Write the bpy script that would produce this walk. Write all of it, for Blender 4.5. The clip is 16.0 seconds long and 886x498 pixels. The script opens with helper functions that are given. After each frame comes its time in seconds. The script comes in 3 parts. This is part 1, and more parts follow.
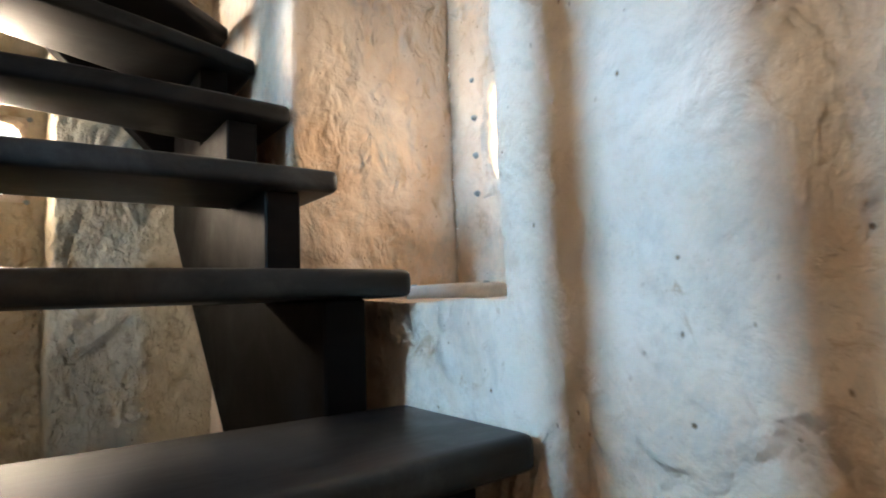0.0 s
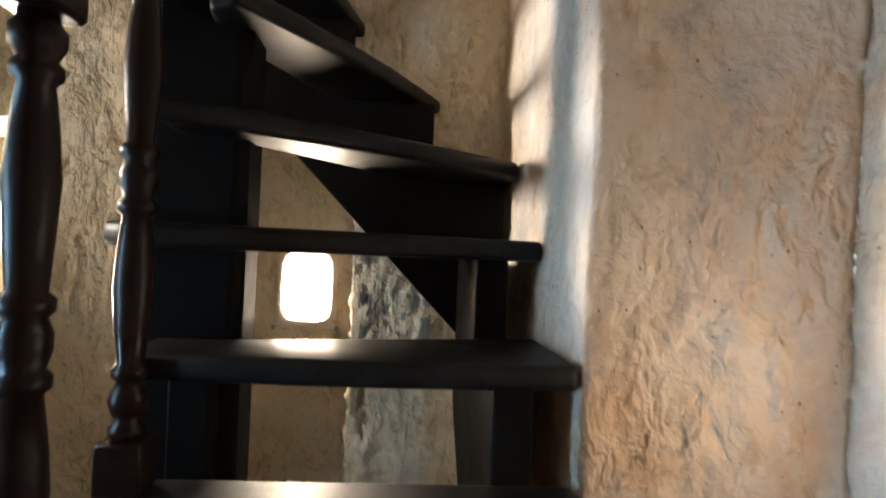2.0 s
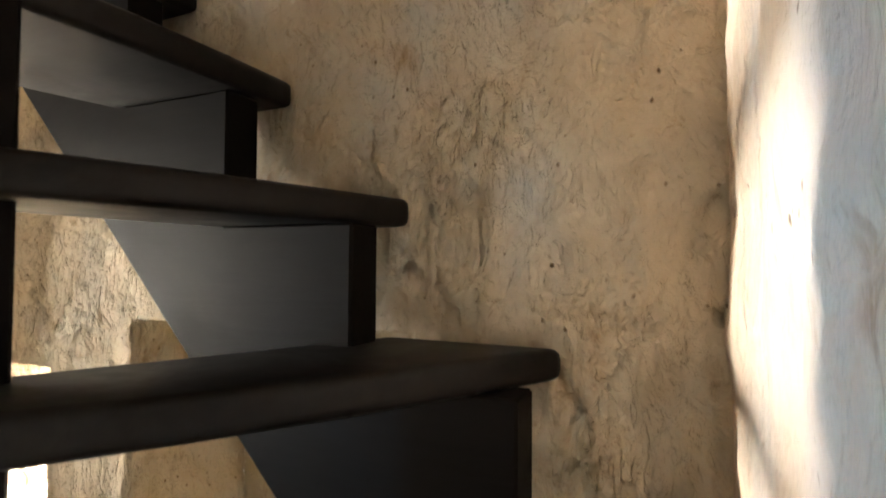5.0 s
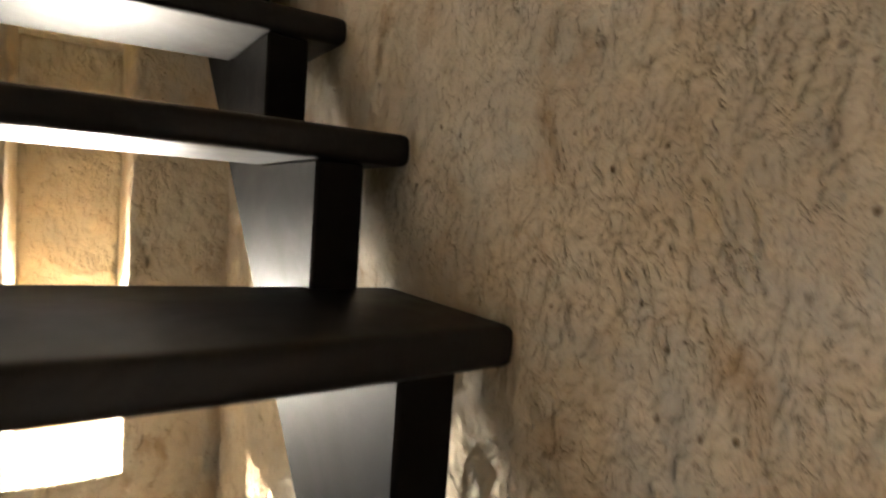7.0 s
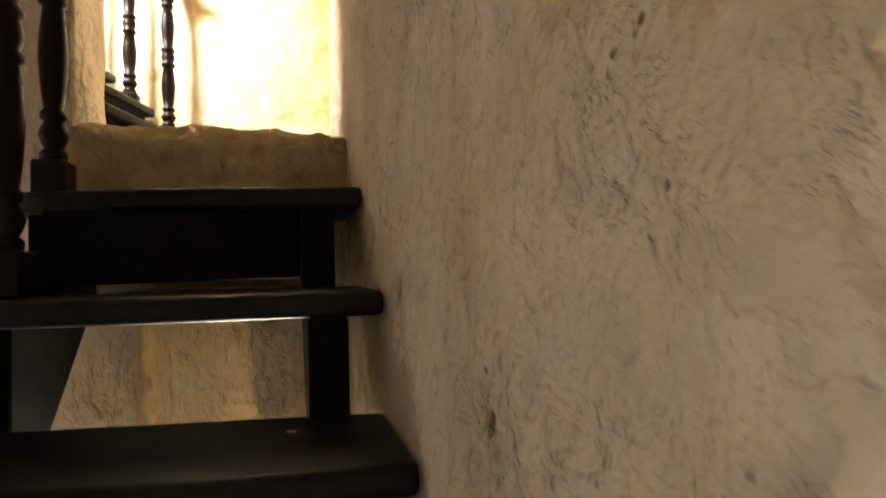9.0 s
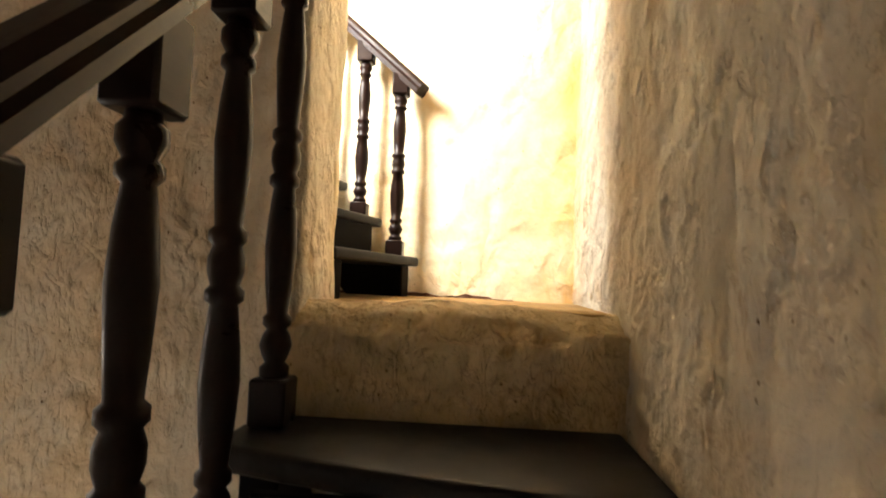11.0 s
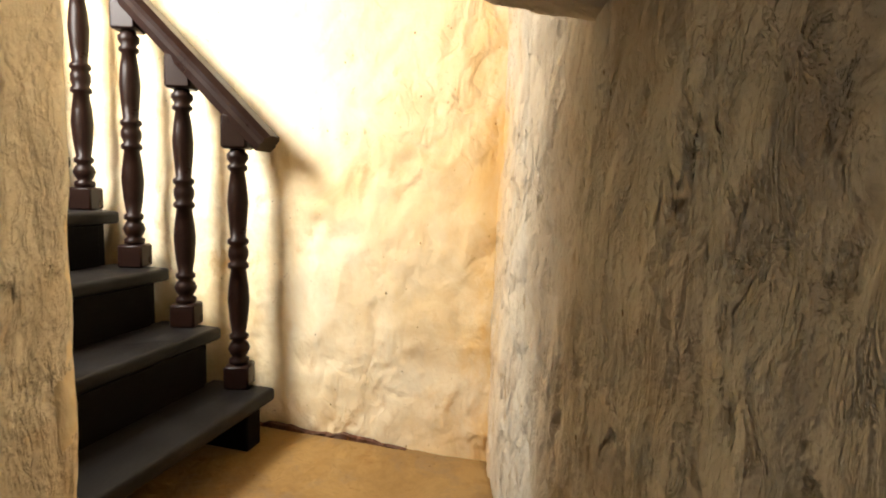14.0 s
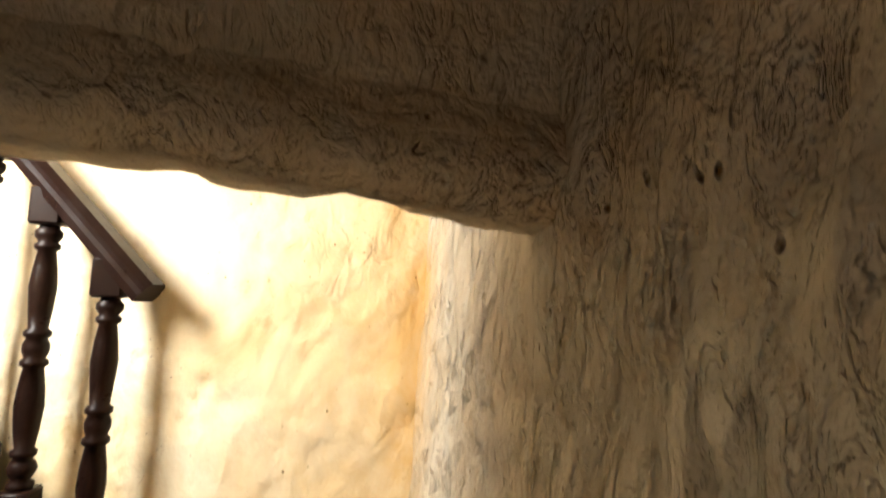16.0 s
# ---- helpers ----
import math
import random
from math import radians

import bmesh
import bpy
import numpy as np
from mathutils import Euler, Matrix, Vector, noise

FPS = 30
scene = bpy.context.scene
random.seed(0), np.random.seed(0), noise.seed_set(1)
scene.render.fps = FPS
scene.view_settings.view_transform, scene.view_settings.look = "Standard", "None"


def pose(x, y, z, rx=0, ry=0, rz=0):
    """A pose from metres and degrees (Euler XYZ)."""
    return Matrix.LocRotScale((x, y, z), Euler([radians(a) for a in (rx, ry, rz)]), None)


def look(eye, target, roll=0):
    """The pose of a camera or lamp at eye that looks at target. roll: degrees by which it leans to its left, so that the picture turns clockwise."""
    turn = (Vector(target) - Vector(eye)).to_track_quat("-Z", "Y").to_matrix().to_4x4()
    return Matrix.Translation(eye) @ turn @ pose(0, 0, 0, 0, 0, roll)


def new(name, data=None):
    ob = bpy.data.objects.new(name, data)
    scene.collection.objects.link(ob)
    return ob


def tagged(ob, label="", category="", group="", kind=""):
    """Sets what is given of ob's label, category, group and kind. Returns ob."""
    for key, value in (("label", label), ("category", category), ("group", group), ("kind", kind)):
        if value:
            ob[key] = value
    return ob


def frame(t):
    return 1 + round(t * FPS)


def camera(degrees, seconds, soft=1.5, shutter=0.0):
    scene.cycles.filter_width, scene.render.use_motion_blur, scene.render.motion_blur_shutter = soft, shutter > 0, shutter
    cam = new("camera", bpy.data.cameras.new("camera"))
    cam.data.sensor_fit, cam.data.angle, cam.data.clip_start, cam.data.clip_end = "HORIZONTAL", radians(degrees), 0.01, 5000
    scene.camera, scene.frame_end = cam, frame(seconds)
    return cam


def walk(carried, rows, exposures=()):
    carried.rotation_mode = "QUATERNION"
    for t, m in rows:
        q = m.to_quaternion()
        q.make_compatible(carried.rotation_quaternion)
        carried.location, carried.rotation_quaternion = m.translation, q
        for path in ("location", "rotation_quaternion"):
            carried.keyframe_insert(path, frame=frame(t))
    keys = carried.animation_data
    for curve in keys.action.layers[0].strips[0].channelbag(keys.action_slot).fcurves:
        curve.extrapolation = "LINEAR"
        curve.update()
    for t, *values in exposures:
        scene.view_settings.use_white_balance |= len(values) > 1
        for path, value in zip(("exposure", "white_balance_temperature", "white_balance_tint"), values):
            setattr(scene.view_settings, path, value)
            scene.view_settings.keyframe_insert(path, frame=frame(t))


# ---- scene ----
# ---- camera and walk: seconds, eye, target, roll ----
cam = camera(79, 16.0, soft=1.8, shutter=0.3)
PATH = [
    (0, (-0.506, -0.471, 0.164), (0.708, 1.106, 0.359), -2.1),
    (0.5, (-0.411, -0.416, 0.262), (0.492, 1.363, 0.407), -2.2),
    (1, (-0.392, -0.342, 0.538), (0.174, 1.576, 0.589), -0.9),
    (1.5, (-0.392, -0.273, 0.653), (-0.053, 1.698, 0.677), 1.4),
    (2, (-0.345, -0.135, 0.850), (-0.151, 1.855, 0.857), 2.5),
    (2.5, (-0.276, 0.002, 0.943), (-0.356, 2.000, 0.909), 0.2),
    (3, (-0.275, 0.099, 1.066), (-0.403, 2.095, 1.062), 2.8),
    (5.5, (-0.017, 0.892, 1.532), (-0.991, 2.638, 1.569), 0.7),
    (6, (-0.084, 0.974, 1.643), (-1.173, 2.652, 1.642), 2.7),
    (6.5, (-0.177, 1.142, 1.746), (-1.591, 2.556, 1.796), 4.4),
    (7, (-0.278, 1.147, 1.875), (-1.912, 2.291, 1.738), 4.0),
    (7.5, (-0.358, 1.216, 2.055), (-2.103, 2.177, 1.878), 3.0),
    (8, (-0.456, 1.257, 2.157), (-2.257, 2.126, 2.121), 4.3),
    (8.5, (-0.398, 1.348, 2.325), (-2.269, 2.053, 2.268), -0.2),
    (9, (-0.484, 1.379, 2.456), (-2.402, 1.939, 2.523), -1.7),
    (9.5, (-0.556, 1.333, 2.494), (-2.506, 1.764, 2.589), 0.6),
    (10, (-0.715, 1.295, 2.611), (-2.697, 1.511, 2.773), 2.4),
    (12.3, (-1.193, 1.204, 3.163), (-3.160, 0.843, 3.176), 0.5),
    (12.5, (-1.268, 1.197, 3.169), (-3.254, 0.959, 3.196), 1.6),
    (13, (-1.369, 1.252, 3.281), (-3.369, 1.258, 3.263), 2.4),
    (13.5, (-1.475, 1.332, 3.378), (-3.472, 1.384, 3.291), 2.4),
    (14, (-1.546, 1.380, 3.573), (-3.532, 1.479, 3.344), 2.0),
    (14.5, (-1.591, 1.388, 3.590), (-3.578, 1.575, 3.407), 1.9),
    (15, (-1.635, 1.399, 3.610), (-3.614, 1.663, 3.496), 0.9),
    (15.5, (-1.691, 1.416, 3.646), (-3.663, 1.745, 3.583), 1.6),
    (16, (-1.686, 1.400, 3.691), (-3.645, 1.765, 3.868), 3.0),
]
walk(
    cam,
    [(t, look(eye, target, roll)) for t, eye, target, roll in PATH],
    [(0, -0.5), (1.0, -0.98), (3.2, -0.65), (5.3, -0.2), (6.5, -0.1), (8.0, -0.25), (8.5, 0.0), (9.0, -0.30), (10.2, -0.10), (12.3, -1.25), (15.0, -1.55), (16, -1.5)],
)

# ---- world, sun and daylight in the window openings ----
world = bpy.data.worlds.new("sky")
scene.world = world
world.use_nodes = True
wn = world.node_tree.nodes
sky = wn.new("ShaderNodeTexSky")
sky.sky_type = "NISHITA"
sky.sun_disc = False
sky.sun_elevation, sky.sun_rotation = radians(48), radians(-75)
wn["Background"].inputs["Strength"].default_value = 0.14
world.node_tree.links.new(sky.outputs[0], wn["Background"].inputs[0])
sun_data = bpy.data.lights.new("sun", "SUN")
sun_data.energy, sun_data.angle, sun_data.color = 3.0, radians(0.6), (1.0, 0.93, 0.82)
sun = new("sun", sun_data)
sun.matrix_world = look((-8, 2, 9), (0, 0, 0))


def window_light(at, to, w, h, power, color, spread=180):
    """Daylight entering through one window opening, real or added; a deep reveal narrows its spread."""
    data = bpy.data.lights.new("window_and_fill_light", "AREA")
    data.shape, data.size, data.size_y = "RECTANGLE", w, h
    data.energy, data.color, data.spread = power, color, radians(spread)
    ob = new("window_and_fill_light", data)
    ob.matrix_world = look(at, to)
    return ob


SKYBLUE = (0.72, 0.86, 1.0)
WARM = (1.0, 0.86, 0.70)
window_light((-2.125, 0.12, 0.72), (0.0, 0.08, 0.66), 0.10, 0.74, 31, (0.38, 0.69, 1.0), 112)          # slit window beside the lower flight
window_light((-2.14, -1.02, 2.74), (-1.2, 1.4, 2.95), 0.46, 0.78, 27, (1.0, 0.91, 0.80))     # unseen opening above it, added as fill for the upper walls
window_light((0.72, 0.445, 0.62), (-0.5, 0.44, 0.60), 0.42, 0.42, 10.5, (1.0, 0.78, 0.54))                 # niche window beside the lower flight
window_light((-0.64, 1.95, 0.70), (-0.64, 0.5, 0.70), 0.30, 0.36, 60, (1.0, 0.80, 0.60))                 # recess window under the upper flight
window_light((-1.635, 1.84, 0.75), (-1.75, 0.9, 1.15), 0.11, 0.40, 64, WARM)               # narrow niche window
window_light((-2.66, 1.15, 1.31), (-1.85, 1.16, 1.20), 0.26, 0.38, 200, (1.0, 0.93, 0.82))  # niche window under the doorway
window_light((-2.44, 0.18, 4.28), (-3.05, 0.90, 3.62), 0.46, 0.64, 165, (1.0, 0.97, 0.92))  # window beside the third flight

# ---- materials ----


def material(name):
    m = bpy.data.materials.new(name)
    m.use_nodes = True
    nt = m.node_tree
    return m, nt, nt.nodes["Principled BSDF"]


def node(nt, kind, **values):
    n = nt.nodes.new(kind)
    for key, value in values.items():
        n.inputs[key].default_value = value
    return n


def ramp(nt, source, stops):
    r = nt.nodes.new("ShaderNodeValToRGB")
    nt.links.new(source, r.inputs[0])
    els = r.color_ramp.elements
    while len(els) < len(stops):
        els.new(0.5)
    for el, (p, c) in zip(els, stops):
        el.position, el.color = p, (*c, 1) if len(c) == 3 else c
    return r


def mix(nt, fac, a, b, mode="MIX"):
    m = nt.nodes.new("ShaderNodeMix")
    m.data_type, m.blend_type = "RGBA", mode
    for sock, v in ((m.inputs[0], fac), (m.inputs[6], a), (m.inputs[7], b)):
        if isinstance(v, bpy.types.NodeSocket):
            nt.links.new(v, sock)
        else:
            sock.default_value = v if isinstance(v, float) else (*v, 1)
    return m.outputs[2]


def mapped(nt, scale, turn=(0, 0, 0)):
    tc = nt.nodes.new("ShaderNodeTexCoord")
    mp = nt.nodes.new("ShaderNodeMapping")
    mp.inputs["Scale"].default_value = scale
    mp.inputs["Rotation"].default_value = [radians(a) for a in turn]
    nt.links.new(tc.outputs["Object"], mp.inputs[0])
    return mp.outputs[0]


def noise_tex(nt, vec, scale, detail=6.0, rough=0.6, distort=0.0):
    n = node(nt, "ShaderNodeTexNoise", Scale=scale, Detail=detail, Roughness=rough, Distortion=distort)
    nt.links.new(vec, n.inputs["Vector"])
    return n.outputs["Fac"]


def plaster(name, light, warm, grime, relief=1.0, stain_at=None, comb=0.0):
    """Hand-trowelled lime plaster: broad tone, ochre seepage, grey smudges, creases, pits and dents."""
    m, nt, b = material(name)
    plain = mapped(nt, (1, 1, 1))
    warp = node(nt, "ShaderNodeTexNoise", Scale=3.5, Detail=3.0)
    nt.links.new(plain, warp.inputs["Vector"])
    add = nt.nodes.new("ShaderNodeMix")
    add.data_type, add.blend_type = "RGBA", "LINEAR_LIGHT"
    add.inputs[0].default_value = 0.035
    nt.links.new(plain, add.inputs[6])
    nt.links.new(warp.outputs["Color"], add.inputs[7])
    squash = nt.nodes.new("ShaderNodeMapping")
    squash.inputs["Scale"].default_value = (1, 1, 0.75)
    nt.links.new(add.outputs[2], squash.inputs[0])
    drawn = squash.outputs[0]
    broad = noise_tex(nt, plain, 1.5, 4.0, 0.6, 0.3)
    dents = noise_tex(nt, plain, 4.5, 3.0, 0.5, 0.4)
    mid = noise_tex(nt, drawn, 11.0, 5.0, 0.58, 0.3)
    swept = nt.nodes.new("ShaderNodeMapping")
    swept.inputs["Scale"].default_value = (12, 12, 8)
    swept.inputs["Rotation"].default_value = (0.25, 0.3, 0.2)
    nt.links.new(add.outputs[2], swept.inputs[0])
    sweeps = ramp(nt, noise_tex(nt, swept.outputs[0], 1.6, 2.5, 0.5, 0.6), [(0.36, (0, 0, 0)), (0.60, (1, 1, 1))])
    where = ramp(nt, noise_tex(nt, plain, 3.2, 3.0, 0.6), [(0.46, (0, 0, 0)), (0.60, (1, 1, 1))])
    strokes = mix(nt, 1.0, sweeps.outputs[0], where.outputs[0], "MULTIPLY")
    combed = nt.nodes.new("ShaderNodeMapping")
    combed.inputs["Scale"].default_value = (40, 40, 12.5)
    combed.inputs["Rotation"].default_value = (0.12, 0.16, 0.0)
    nt.links.new(add.outputs[2], combed.inputs[0])
    lines = ramp(nt, noise_tex(nt, combed.outputs[0], 1.0, 4.0, 0.62, 1.7), [(0.38, (0, 0, 0)), (0.46, (0.72, 0.72, 0.72)), (0.66, (1, 1, 1))])
    swathe = ramp(nt, noise_tex(nt, plain, 2.4, 3.0, 0.6, 0.5), [(0.40, (0.08, 0.08, 0.08)), (0.60, (1, 1, 1))])
    combing = mix(nt, 1.0, lines.outputs[0], swathe.outputs[0], "MULTIPLY")
    crumbs = ramp(nt, noise_tex(nt, drawn, 24.0, 6.0, 0.66, 0.5), [(0.34, (0, 0, 0)), (0.43, (0.8, 0.8, 0.8)), (0.70, (1, 1, 1))])
    grit = noise_tex(nt, plain, 38.0, 5.0, 0.6, 0.3)
    fine = noise_tex(nt, plain, 70.0, 6.0, 0.7)
    tone = mix(nt, ramp(nt, broad, [(0.40, (0, 0, 0)), (0.68, (1, 1, 1))]).outputs[0], light, warm)
    stain = ramp(nt, noise_tex(nt, drawn, 3.6, 9.0, 0.74, 0.4), [(0.46, (0, 0, 0)), (0.66, (0.9, 0.9, 0.9))])
    tone = mix(nt, stain.outputs[0], tone, mix(nt, 0.5, tone, warm, "MULTIPLY"))
    smudge = ramp(nt, noise_tex(nt, drawn, 5.0, 9.0, 0.74, 0.4), [(0.50, (0, 0, 0)), (0.64, (0.75, 0.75, 0.75))])
    tone = mix(nt, smudge.outputs[0], tone, grime)
    sparse = ramp(nt, noise_tex(nt, plain, 4.0, 3.0), [(0.48, (0, 0, 0)), (0.60, (1, 1, 1))])
    pits = node(nt, "ShaderNodeTexVoronoi", Scale=42.0, Randomness=1.0)
    nt.links.new(drawn, pits.inputs["Vector"])
    pit = ramp(nt, pits.outputs["Distance"], [(0.03, (1, 1, 1)), (0.13, (0, 0, 0))])
    some = ramp(nt, noise_tex(nt, plain, 9.0, 3.0), [(0.50, (0, 0, 0)), (0.58, (1, 1, 1))])
    holes = mix(nt, 1.0, pit.outputs[0], some.outputs[0], "MULTIPLY")
    # browner in the low parts of the mid relief, in sparse patches
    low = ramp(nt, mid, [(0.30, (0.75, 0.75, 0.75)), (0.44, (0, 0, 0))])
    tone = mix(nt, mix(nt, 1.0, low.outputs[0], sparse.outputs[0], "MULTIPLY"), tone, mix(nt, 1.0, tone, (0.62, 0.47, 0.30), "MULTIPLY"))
    gouge = ramp(nt, noise_tex(nt, swept.outputs[0], 1.1, 7.0, 0.7, 0.8), [(0.62, (0, 0, 0)), (0.70, (0.6, 0.6, 0.6))])
    tone = mix(nt, gouge.outputs[0], tone, mix(nt, 1.0, tone, (0.58, 0.44, 0.30), "MULTIPLY"))
    # lines and crumbs browner in their own low parts, pits darkest
    lines_low = mix(nt, 1.0, ramp(nt, lines.outputs[0], [(0.0, (0.25 * comb,) * 3), (0.6, (0, 0, 0))]).outputs[0], where.outputs[0], "MULTIPLY")
    tone = mix(nt, lines_low, tone, mix(nt, 1.0, tone, (0.70, 0.56, 0.38), "MULTIPLY"))
    tone = mix(nt, ramp(nt, crumbs.outputs[0], [(0.0, (0.4 * comb,) * 3), (0.5, (0, 0, 0))]).outputs[0], tone, mix(nt, 1.0, tone, (0.66, 0.52, 0.36), "MULTIPLY"))
    tone = mix(nt, holes, tone, mix(nt, 1.0, tone, (0.36, 0.25, 0.15), "MULTIPLY"))
    if stain_at:
        # ochre damp stain seeping down an inner corner
        sep = nt.nodes.new("ShaderNodeSeparateXYZ")
        nt.links.new(add.outputs[2], sep.inputs[0])
        flat = nt.nodes.new("ShaderNodeCombineXYZ")
        nt.links.new(sep.outputs[0], flat.inputs[0])
        nt.links.new(sep.outputs[1], flat.inputs[1])
        dist = nt.nodes.new("ShaderNodeVectorMath")
        dist.operation = "DISTANCE"
        nt.links.new(flat.outputs[0], dist.inputs[0])
        dist.inputs[1].default_value = (*stain_at, 0)
        edge = ramp(nt, dist.outputs["Value"], [(0.02, (0.85, 0.85, 0.85)), (0.07, (0.5, 0.5, 0.5)), (0.27, (0, 0, 0))])
        patchy = ramp(nt, noise_tex(nt, drawn, 5.0, 8.0, 0.7, 0.6), [(0.36, (0.1, 0.1, 0.1)), (0.62, (1, 1, 1))])
        tone = mix(nt, mix(nt, 1.0, edge.outputs[0], patchy.outputs[0], "MULTIPLY"), tone, (0.72, 0.43, 0.13))
    nt.links.new(tone, b.inputs["Base Color"])
    b.inputs["Roughness"].default_value = 0.88
    b.inputs["Specular IOR Level"].default_value = 0.25
    prev = None
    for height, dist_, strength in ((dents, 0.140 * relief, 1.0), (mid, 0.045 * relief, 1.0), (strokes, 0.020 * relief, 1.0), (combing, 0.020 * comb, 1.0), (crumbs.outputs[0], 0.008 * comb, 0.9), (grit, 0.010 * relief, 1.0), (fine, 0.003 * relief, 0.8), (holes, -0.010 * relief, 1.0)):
        bump = node(nt, "ShaderNodeBump", Strength=strength, Distance=dist_)
        nt.links.new(height, bump.inputs["Height"])
        if prev:
            nt.links.new(prev, bump.inputs["Normal"])
        prev = bump.outputs[0]
    nt.links.new(prev, b.inputs["Normal"])
    return m


def wood(name, dark, worn, gloss, sheen=0.14):
    """Dark-stained, varnished timber with grain along x and rubbed, dusty wear."""
    m, nt, b = material(name)
    vec = mapped(nt, (1.2, 14, 14))
    flat = mapped(nt, (1, 1, 1))
    grain = noise_tex(nt, vec, 5.0, 8.0, 0.65, 0.6)
    wear = noise_tex(nt, flat, 6.0, 7.0, 0.65, 0.5)
    fac = ramp(nt, wear, [(0.48, (0, 0, 0)), (0.75, (1, 1, 1))])
    col = mix(nt, ramp(nt, grain, [(0.3, (0, 0, 0)), (0.7, (1, 1, 1))]).outputs[0], dark, tuple(c * 1.8 for c in dark))
    col = mix(nt, fac.outputs[0], col, worn)
    info = nt.nodes.new("ShaderNodeObjectInfo")
    col = mix(nt, 0.25, col, ramp(nt, info.outputs["Random"], [(0, (0.55, 0.55, 0.55)), (1, (1, 1, 1))]).outputs[0], "MULTIPLY")
    nt.links.new(col, b.inputs["Base Color"])
    b.inputs["Specular IOR Level"].default_value = sheen
    r = ramp(nt, wear, [(0.3, (gloss, gloss, gloss)), (0.75, (gloss + 0.25, gloss + 0.25, gloss + 0.25))])
    nt.links.new(r.outputs[0], b.inputs["Roughness"])
    bump = node(nt, "ShaderNodeBump", Strength=0.25, Distance=0.002)
    nt.links.new(grain, bump.inputs["Height"])
    nt.links.new(bump.outputs[0], b.inputs["Normal"])
    return m


def plain_material(name, color, rough, metal=0.0):
    m, nt, b = material(name)
    n = noise_tex(nt, mapped(nt, (1, 1, 1)), 30.0, 6.0)
    nt.links.new(mix(nt, ramp(nt, n, [(0.35, (0, 0, 0)), (0.75, (1, 1, 1))]).outputs[0], color, tuple(c * 0.72 for c in color)), b.inputs["Base Color"])
    b.inputs["Roughness"].default_value, b.inputs["Metallic"].default_value = rough, metal
    return m


def glass_material(name):
    m, nt, b = material(name)
    clear = node(nt, "ShaderNodeBsdfTransparent", Color=(0.95, 0.97, 0.96, 1))
    b.inputs["Base Color"].default_value = (0.8, 0.8, 0.8, 1)
    b.inputs["Roughness"].default_value = 0.12
    blend = nt.nodes.new("ShaderNodeMixShader")
    blend.inputs[0].default_value = 0.07
    nt.links.new(clear.outputs[0], blend.inputs[1])
    nt.links.new(b.outputs[0], blend.inputs[2])
    nt.links.new(blend.outputs[0], nt.nodes["Material Output"].inputs[0])
    return m


LANDING_CORNER = (-2.866, 1.58)
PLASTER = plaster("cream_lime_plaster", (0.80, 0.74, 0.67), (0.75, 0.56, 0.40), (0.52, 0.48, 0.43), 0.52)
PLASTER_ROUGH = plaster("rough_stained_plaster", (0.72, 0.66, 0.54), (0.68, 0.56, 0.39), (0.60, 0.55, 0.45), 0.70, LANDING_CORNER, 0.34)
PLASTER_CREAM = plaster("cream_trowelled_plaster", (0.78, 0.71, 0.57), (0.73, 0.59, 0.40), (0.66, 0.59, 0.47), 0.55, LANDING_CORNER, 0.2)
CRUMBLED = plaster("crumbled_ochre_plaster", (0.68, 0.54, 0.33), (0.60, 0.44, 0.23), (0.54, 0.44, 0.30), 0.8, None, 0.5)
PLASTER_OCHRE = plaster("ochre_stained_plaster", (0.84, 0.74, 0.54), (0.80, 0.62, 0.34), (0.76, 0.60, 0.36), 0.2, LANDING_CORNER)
FLOOR_OCHRE = plaster("worn_ochre_floor_screed", (0.34, 0.21, 0.075), (0.28, 0.165, 0.05), (0.22, 0.15, 0.08), 0.15)
SCREED = plaster("pale_dusty_screed", (0.50, 0.42, 0.33), (0.44, 0.34, 0.24), (0.33, 0.29, 0.25), 0.2)
SKIRT = plaster("chipped_brown_skirting", (0.16, 0.07, 0.04), (0.10, 0.05, 0.03), (0.20, 0.14, 0.10), 0.6)
WOOD = wood("dark_stained_timber", (0.004, 0.0032, 0.003), (0.008, 0.0067, 0.006), 0.46, 0.05)
WOOD_RED = wood("reddish_turned_timber", (0.008, 0.0034, 0.0024), (0.015, 0.007, 0.005), 0.22)
TREAD_WOOD = wood("rubbed_tread_timber", (0.006, 0.005, 0.0047), (0.021, 0.019, 0.018), 0.34, 0.15)
# rubbed lower treads, window sheen put into the colour by a lighter copy
TREAD_SHEEN = wood("rubbed_tread_timber_with_sheen", (0.010, 0.0095, 0.0095), (0.062, 0.060, 0.060), 0.32, 0.32)
LINTEL = wood("weathered_brown_timber", (0.10, 0.055, 0.025), (0.16, 0.10, 0.055), 0.6)
STEEL = plain_material("dull_zinc_bolt", (0.35, 0.40, 0.43), 0.45, 0.9)
LAMP_RIM = plain_material("grey_white_cast_rim", (0.62, 0.60, 0.57), 0.55)
LAMP_GLASS = plain_material("dusty_frosted_glass", (0.42, 0.38, 0.34), 0.35)
GLASS = glass_material("clear_window_sheet")
EARTH = plain_material("pale_dry_ground", (0.55, 0.50, 0.42), 0.95)

# ---- building helpers ----


def lump(p, amp):
    """Uneven hand-laid surface: the same offset for the same place."""
    a = noise.noise_vector(Vector(p) * 2.3) * 0.60
    c = noise.noise_vector(Vector(p) * 6.5 + Vector((9, 4, 2))) * 0.42
    e = noise.noise_vector(Vector(p) * 17.0) * 0.26
    return (a + c + e) * amp


